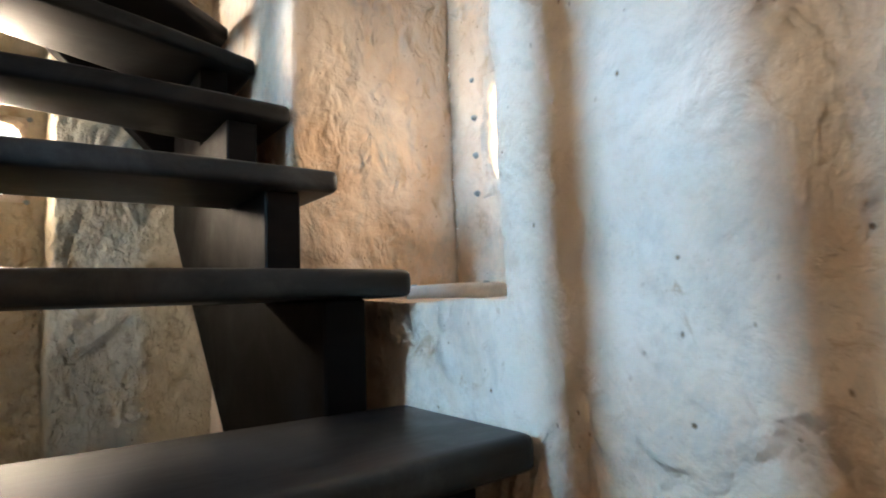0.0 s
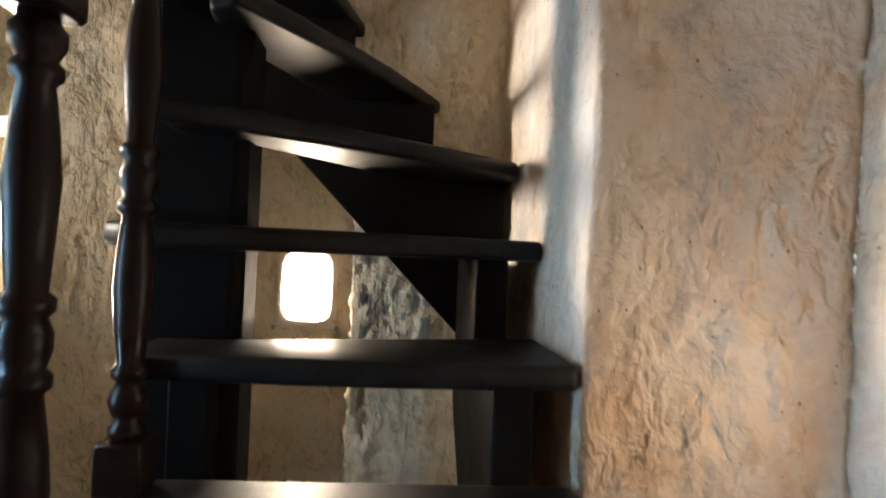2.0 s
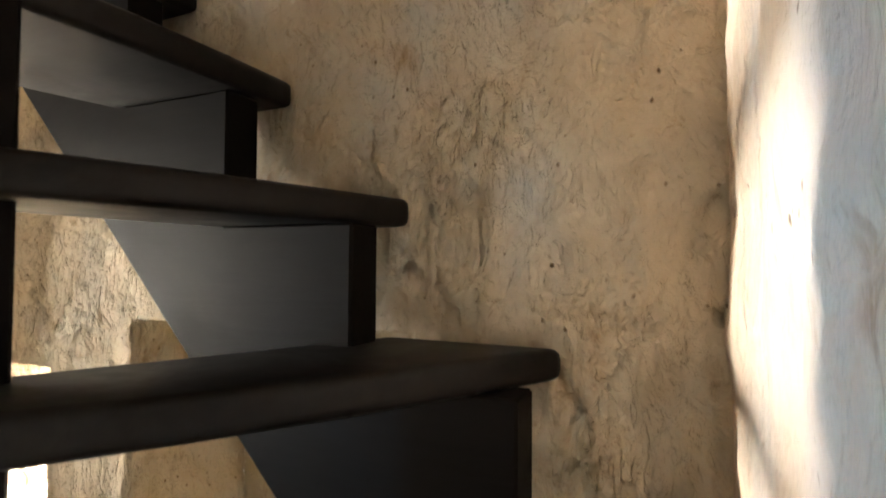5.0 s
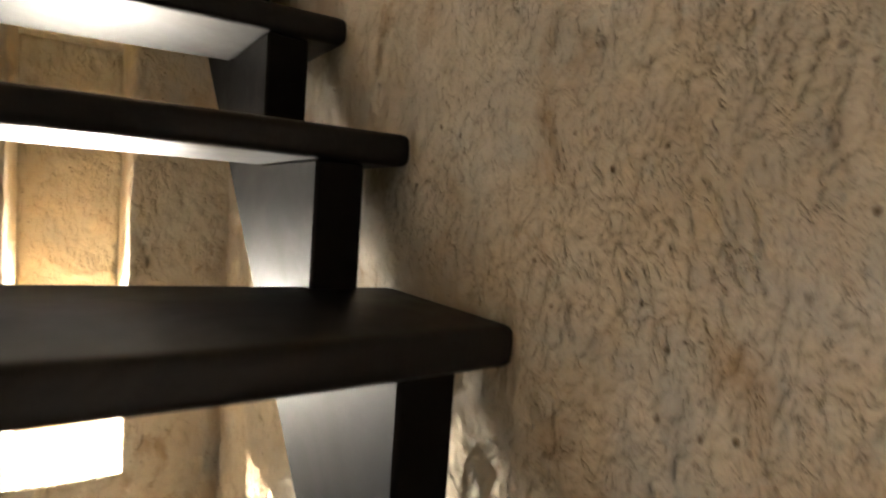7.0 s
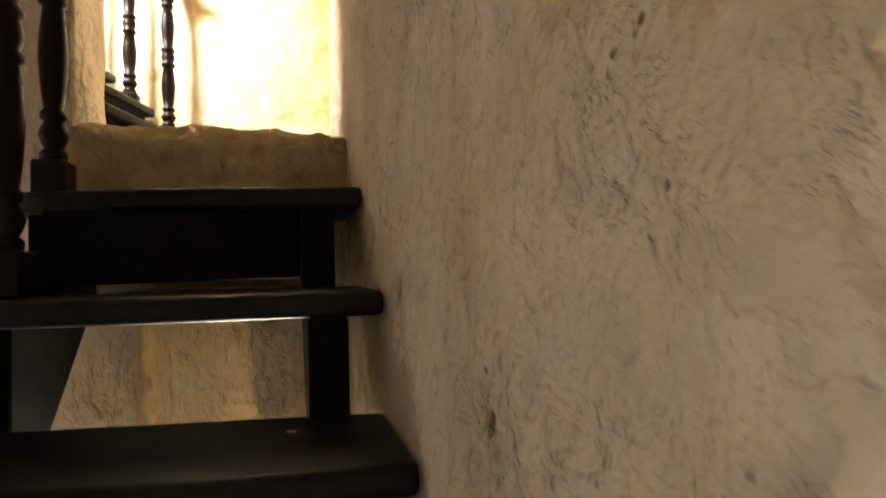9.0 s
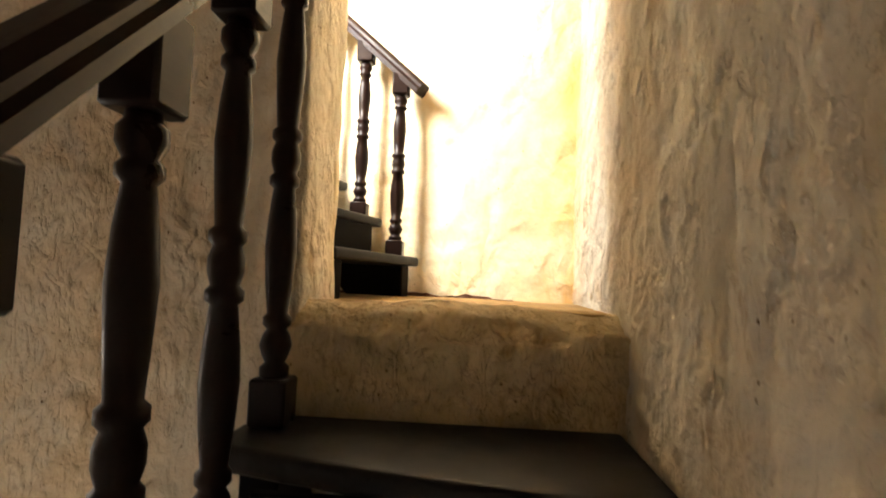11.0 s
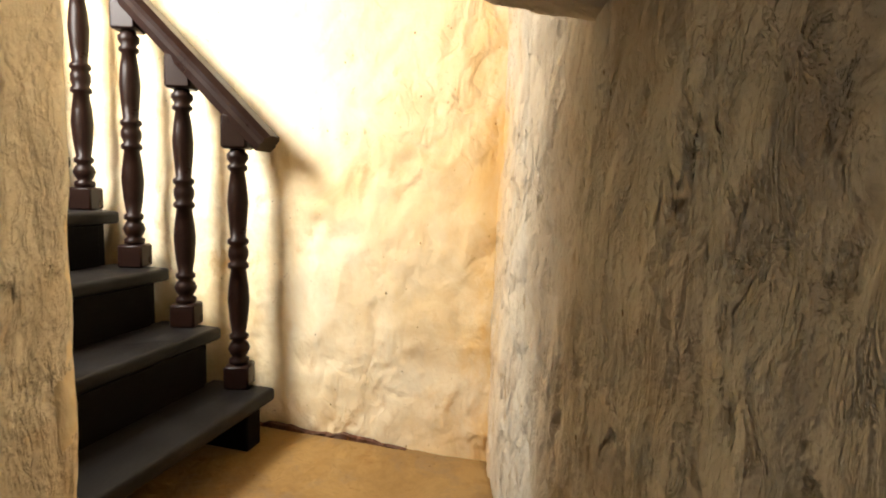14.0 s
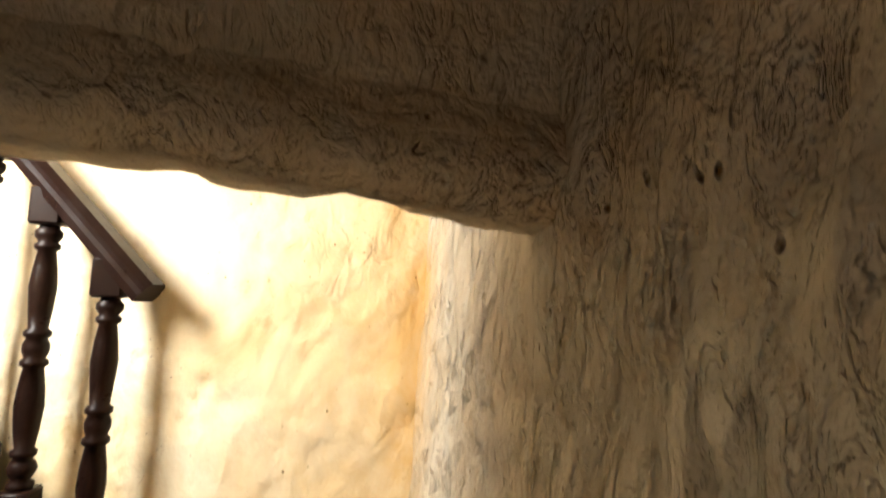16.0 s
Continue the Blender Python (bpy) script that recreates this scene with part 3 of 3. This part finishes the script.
# ---- turned balusters and handrails ----
PROFILE = [(0.085, 0.020), (0.092, 0.028), (0.108, 0.028), (0.116, 0.019), (0.130, 0.026), (0.148, 0.031), (0.166, 0.026), (0.178, 0.019),
           (0.186, 0.027), (0.200, 0.027), (0.208, 0.020), (0.26, 0.026), (0.33, 0.0305), (0.38, 0.028), (0.445, 0.021), (0.452, 0.029), (0.466, 0.029),
           (0.474, 0.022), (0.495, 0.028), (0.515, 0.028), (0.533, 0.022), (0.541, 0.029), (0.555, 0.029), (0.563, 0.021), (0.62, 0.025), (0.69, 0.029),
           (0.75, 0.025), (0.80, 0.019), (0.808, 0.027), (0.820, 0.027), (0.828, 0.020), (0.845, 0.029), (0.862, 0.029), (0.872, 0.021), (0.885, 0.021)]


def baluster_mesh(height, thick=1.0, slope=0.0):
    bm = lathe([(z * height, r * thick) for z, r in PROFILE], 16)
    add_box(bm, 0, 0, 0, 0.088 * height, 0.036 * thick, 0.036 * thick, 0.005)
    add_box(bm, 0, 0, 0.88 * height, height, 0.036 * thick, 0.036 * thick, 0.006)
    me = bpy.data.meshes.new("baluster")
    for face in bm.faces:
        face.smooth = len(face.verts) == 4 and face.calc_area() < 0.0012
    bm.to_mesh(me)
    bm.free()
    me.materials.append(WOOD_RED)
    return me


def railing(name, label, feet, height, rail_from, rail_to, thick=1.0):
    """Balusters standing at the feet under one moulded handrail."""
    ob = thing(name, label, "railing", feet[0])
    me = baluster_mesh(height, thick)
    for f in feet:
        b = new("baluster", me)
        b.parent = ob
        b.location = Vector(f) - ob.location
    a, c = Vector(rail_from) - ob.location, Vector(rail_to) - ob.location
    d = (c - a).normalized()
    side = d.cross(Vector((0, 0, 1))).normalized()
    up = side.cross(d)
    bm = bmesh.new()
    shape = [(-0.036, -0.026), (0.036, -0.026), (0.040, -0.006), (0.034, 0.004), (0.036, 0.016), (0.022, 0.030), (-0.022, 0.030), (-0.036, 0.016), (-0.034, 0.004), (-0.040, -0.006)]
    ends = [[bm.verts.new(p + side * u * thick + up * w * thick) for u, w in shape] for p in (a, c)]
    n = len(shape)
    for i in range(n):
        bm.faces.new((ends[0][i], ends[0][(i + 1) % n], ends[1][(i + 1) % n], ends[1][i]))
    bm.faces.new(ends[0][::-1]), bm.faces.new(ends[1])
    bmesh.ops.recalc_face_normals(bm, faces=bm.faces[:])
    part("handrail", bm, WOOD_RED, ob, "moulded reddish-brown handrail")
    return ob


H = 1.0
feet = [(-0.755, 0.258 * k + 0.262 + (0.089 if k == -2 else 0.0), R * k) for k in range(-2, 3)]
railing("stair_railing", "dark turned balusters and rail along the lower flight", feet, H,
        (-0.755, feet[0][1] - 0.06, feet[0][2] + H - 0.02), (-0.755, 0.97, R * 2.75 + H))
feet = [(-1.945 + 0.222 * (12 - k), 0.858, R * k) for k in range(9, 13)]
railing("stair_railing", "dark turned balusters and rail along the upper flight", feet, 1.03,
        (-1.20, 0.858, 2.957), (-2.02, 0.858, 3.765))

# ---- third flight, up from the landing ----
F0 = Vector((-2.967, 1.008, 0))
RF, GF = 0.152, 0.166
upper = thing("upper_staircase", "dark wooden stair with closed risers rising from the landing", "staircase", (F0.x, F0.y, LAND))


def on_flight(s, a, z):
    p = F0 + GO * s + ACROSS * a
    return (p.x, p.y, z)


for k in range(1, 9):
    s, z = GF * (k - 1), LAND + RF * k
    outline = [on_flight(s + u, a, 0)[:2] for u, a in ((0, -0.005), (0, 0.58), (GF + 0.03, 0.58), (GF + 0.03, -0.005))]
    part("tread", local(upper, prism(outline, z - 0.036, z, 0.012, 3)), TREAD_WOOD, upper, "dark tread with a rounded, dusty nosing", True)
    outline = [on_flight(s + u, a, 0)[:2] for u, a in ((0.008, 0.06), (0.008, 0.50), (0.026, 0.50), (0.026, 0.06))]
    if k > 1:
        part("riser", local(upper, prism(outline, z - RF, z - 0.036, 0.002, 1)), WOOD, upper)
for a in (0.02, 0.49):
    prof = []
    for k in range(1, 9):
        prof += [(GF * (k - 1) + 0.03, LAND + RF * (k - 1) if k == 1 else LAND + RF * (k - 1) - 0.036), (GF * (k - 1) + 0.03, LAND + RF * k - 0.036)]
    prof += [(GF * 8, LAND + RF * 8 - 0.036), (GF * 8, LAND + RF * 6.2), (GF * 1.6, LAND)]
    part("stringer", local(upper, board(prof, lambda s, z, t: on_flight(s, a + t, z), 0.06)), WOOD, upper, "notched string board")
HF = 0.72
feet = [on_flight(GF * (k - 1) + 0.095, 0.02, LAND + RF * k) for k in range(1, 9)]
a, c = Vector(feet[0]), Vector(feet[-1])
step = (c - a) / 7
railing("upper_railing", "reddish-brown turned balusters and rail beside the plaster wall", feet, HF,
        a - step * 0.55 + Vector((0, 0, HF + 0.01)), c + step * 0.4 + Vector((0, 0, HF + 0.01)), 0.92)

# ---- window sheets with bolts, floodlight in the niche ----


def bolted_window(name, label, place, a0, a1, b0, b1, n):
    """A clear sheet over an opening, held by bolts round its edge. place(a, b, d): d towards the room."""
    ob = thing(name, label, "window", place((a0 + a1) / 2, b0, 0), kind="structure")
    bolt = lathe([(0, 0.009), (0.004, 0.009), (0.004, 0.006), (0.010, 0.006), (0.011, 0.004)], 8)
    me = bpy.data.meshes.new("bolt")
    bolt.to_mesh(me)
    bolt.free()
    me.materials.append(STEEL)
    m = 0.035
    spots = [(a0 - m, b0 + (b1 - b0) * i / (n - 1)) for i in range(n)] + [(a1 + m, b0 + (b1 - b0) * i / (n - 1)) for i in range(n)]
    spots += [((a0 + a1) / 2, b1 + m), ((a0 + a1) / 2, b0 - m)]
    if n == 2:
        spots = [(a, b) for a in (a0 - 0.014, a1 + 0.014) for b in (b0 - 0.012, b1 + 0.008)]
    normal = Vector(place(0, 0, 1)) - Vector(place(0, 0, 0))
    for a, b in spots:
        o = new("bolt", me)
        o.parent = ob
        o.matrix_local = Matrix.Translation(Vector(place(a, b, 0.004)) - ob.location) @ normal.to_track_quat("Z", "Y").to_matrix().to_4x4()
    bm = bmesh.new()
    ca, cb, ha, hb = (a0 + a1) / 2, (b0 + b1) / 2, (a1 - a0) / 2, (b1 - b0) / 2
    rings = [[], [], [], []]
    for i in range(40):
        w = 2 * math.pi * i / 40
        c, n = math.cos(w), math.sin(w)
        square = 1 / max(abs(c), abs(n))
        soft = 1 / (abs(c) ** 5 + abs(n) ** 5) ** 0.2
        for ring, (u, d) in zip(rings, ((square * 1.10, 0.003), (soft * 0.93, 0.003), (soft * 0.90, -0.03), (square * 1.10, -0.03))):
            ring.append(bm.verts.new(Vector(place(ca + ha * c * u, cb + hb * n * u, d)) - ob.location))
    for p, q in zip(rings, rings[1:] + rings[:1]):
        for i in range(40):
            bm.faces.new((p[i], p[(i + 1) % 40], q[(i + 1) % 40], q[i]))
    bmesh.ops.recalc_face_normals(bm, faces=bm.faces[:])
    part("window_frame", bm, PLASTER, ob, "rounded plaster surround", True)
    bm = bmesh.new()
    bm.faces.new([bm.verts.new(Vector(place(a, b, -0.06)) - ob.location) for a, b in ((a0 - 0.03, b0 - 0.03), (a1 + 0.03, b0 - 0.03), (a1 + 0.03, b1 + 0.03), (a0 - 0.03, b1 + 0.03))])
    bmesh.ops.solidify(bm, geom=bm.faces[:], thickness=0.004)
    pane = part("pane", bm, GLASS, ob, "clear sheet")
    pane.visible_shadow = False
    return ob


bolted_window("window_1", "small bolted window in the deep niche", lambda a, b, d: (0.48 - d, a, b), *win_a, 4)
bolted_window("window_2", "small bolted window low in the recess", lambda a, b, d: (a, 1.83 - d, b), *win_b, 2)

lamp = thing("recessed_floodlight", "round grey-white floodlight on the niche sill", "floodlight", (0.25, 0.455, 0.167))
part("rim", lathe([(0, 0.118), (0.026, 0.118), (0.032, 0.114), (0.034, 0.088), (0.030, 0.086), (0.028, 0.083)], 40), LAMP_RIM, lamp, "grey-white cast rim", True)
part("lens", lathe([(0.024, 0.085), (0.0335, 0.084), (0.035, 0.05)], 40), LAMP_GLASS, lamp, "dusty frosted lens", True)
for i in range(3):
    bm = lathe([(0.033, 0.007), (0.037, 0.006)], 8)
    bmesh.ops.translate(bm, verts=bm.verts[:], vec=(0.101 * math.cos(i * 2.1 + 0.4), 0.101 * math.sin(i * 2.1 + 0.4), 0))
    part("screw", bm, STEEL, lamp)

# ---- bright hazy sky outside the windows ----
GLOW, gnt, gb = material("hazy_bright_sky")
gb.inputs["Base Color"].default_value = (0, 0, 0, 1)
gb.inputs["Emission Color"].default_value = (1.0, 0.97, 0.92, 1)
gb.inputs["Emission Strength"].default_value = 7.0
for points in (
    [(1.3, -0.9, -0.2), (1.3, 2.0, -0.2), (1.3, 2.0, 1.6), (1.3, -0.9, 1.6)],
    [(-2.9, 2.7, -0.3), (0.6, 2.7, -0.3), (0.6, 2.7, 1.9), (-2.9, 2.7, 1.9)],
    [(-3.2, 0.4, 0.4), (-3.2, 1.9, 0.4), (-3.2, 1.9, 2.2), (-3.2, 0.4, 2.2)],
):
    bm = bmesh.new()
    bm.faces.new([bm.verts.new(p) for p in points])
    tagged(part("backdrop", bm, GLOW), "hazy overexposed sky outside a window", "backdrop", kind="structure")
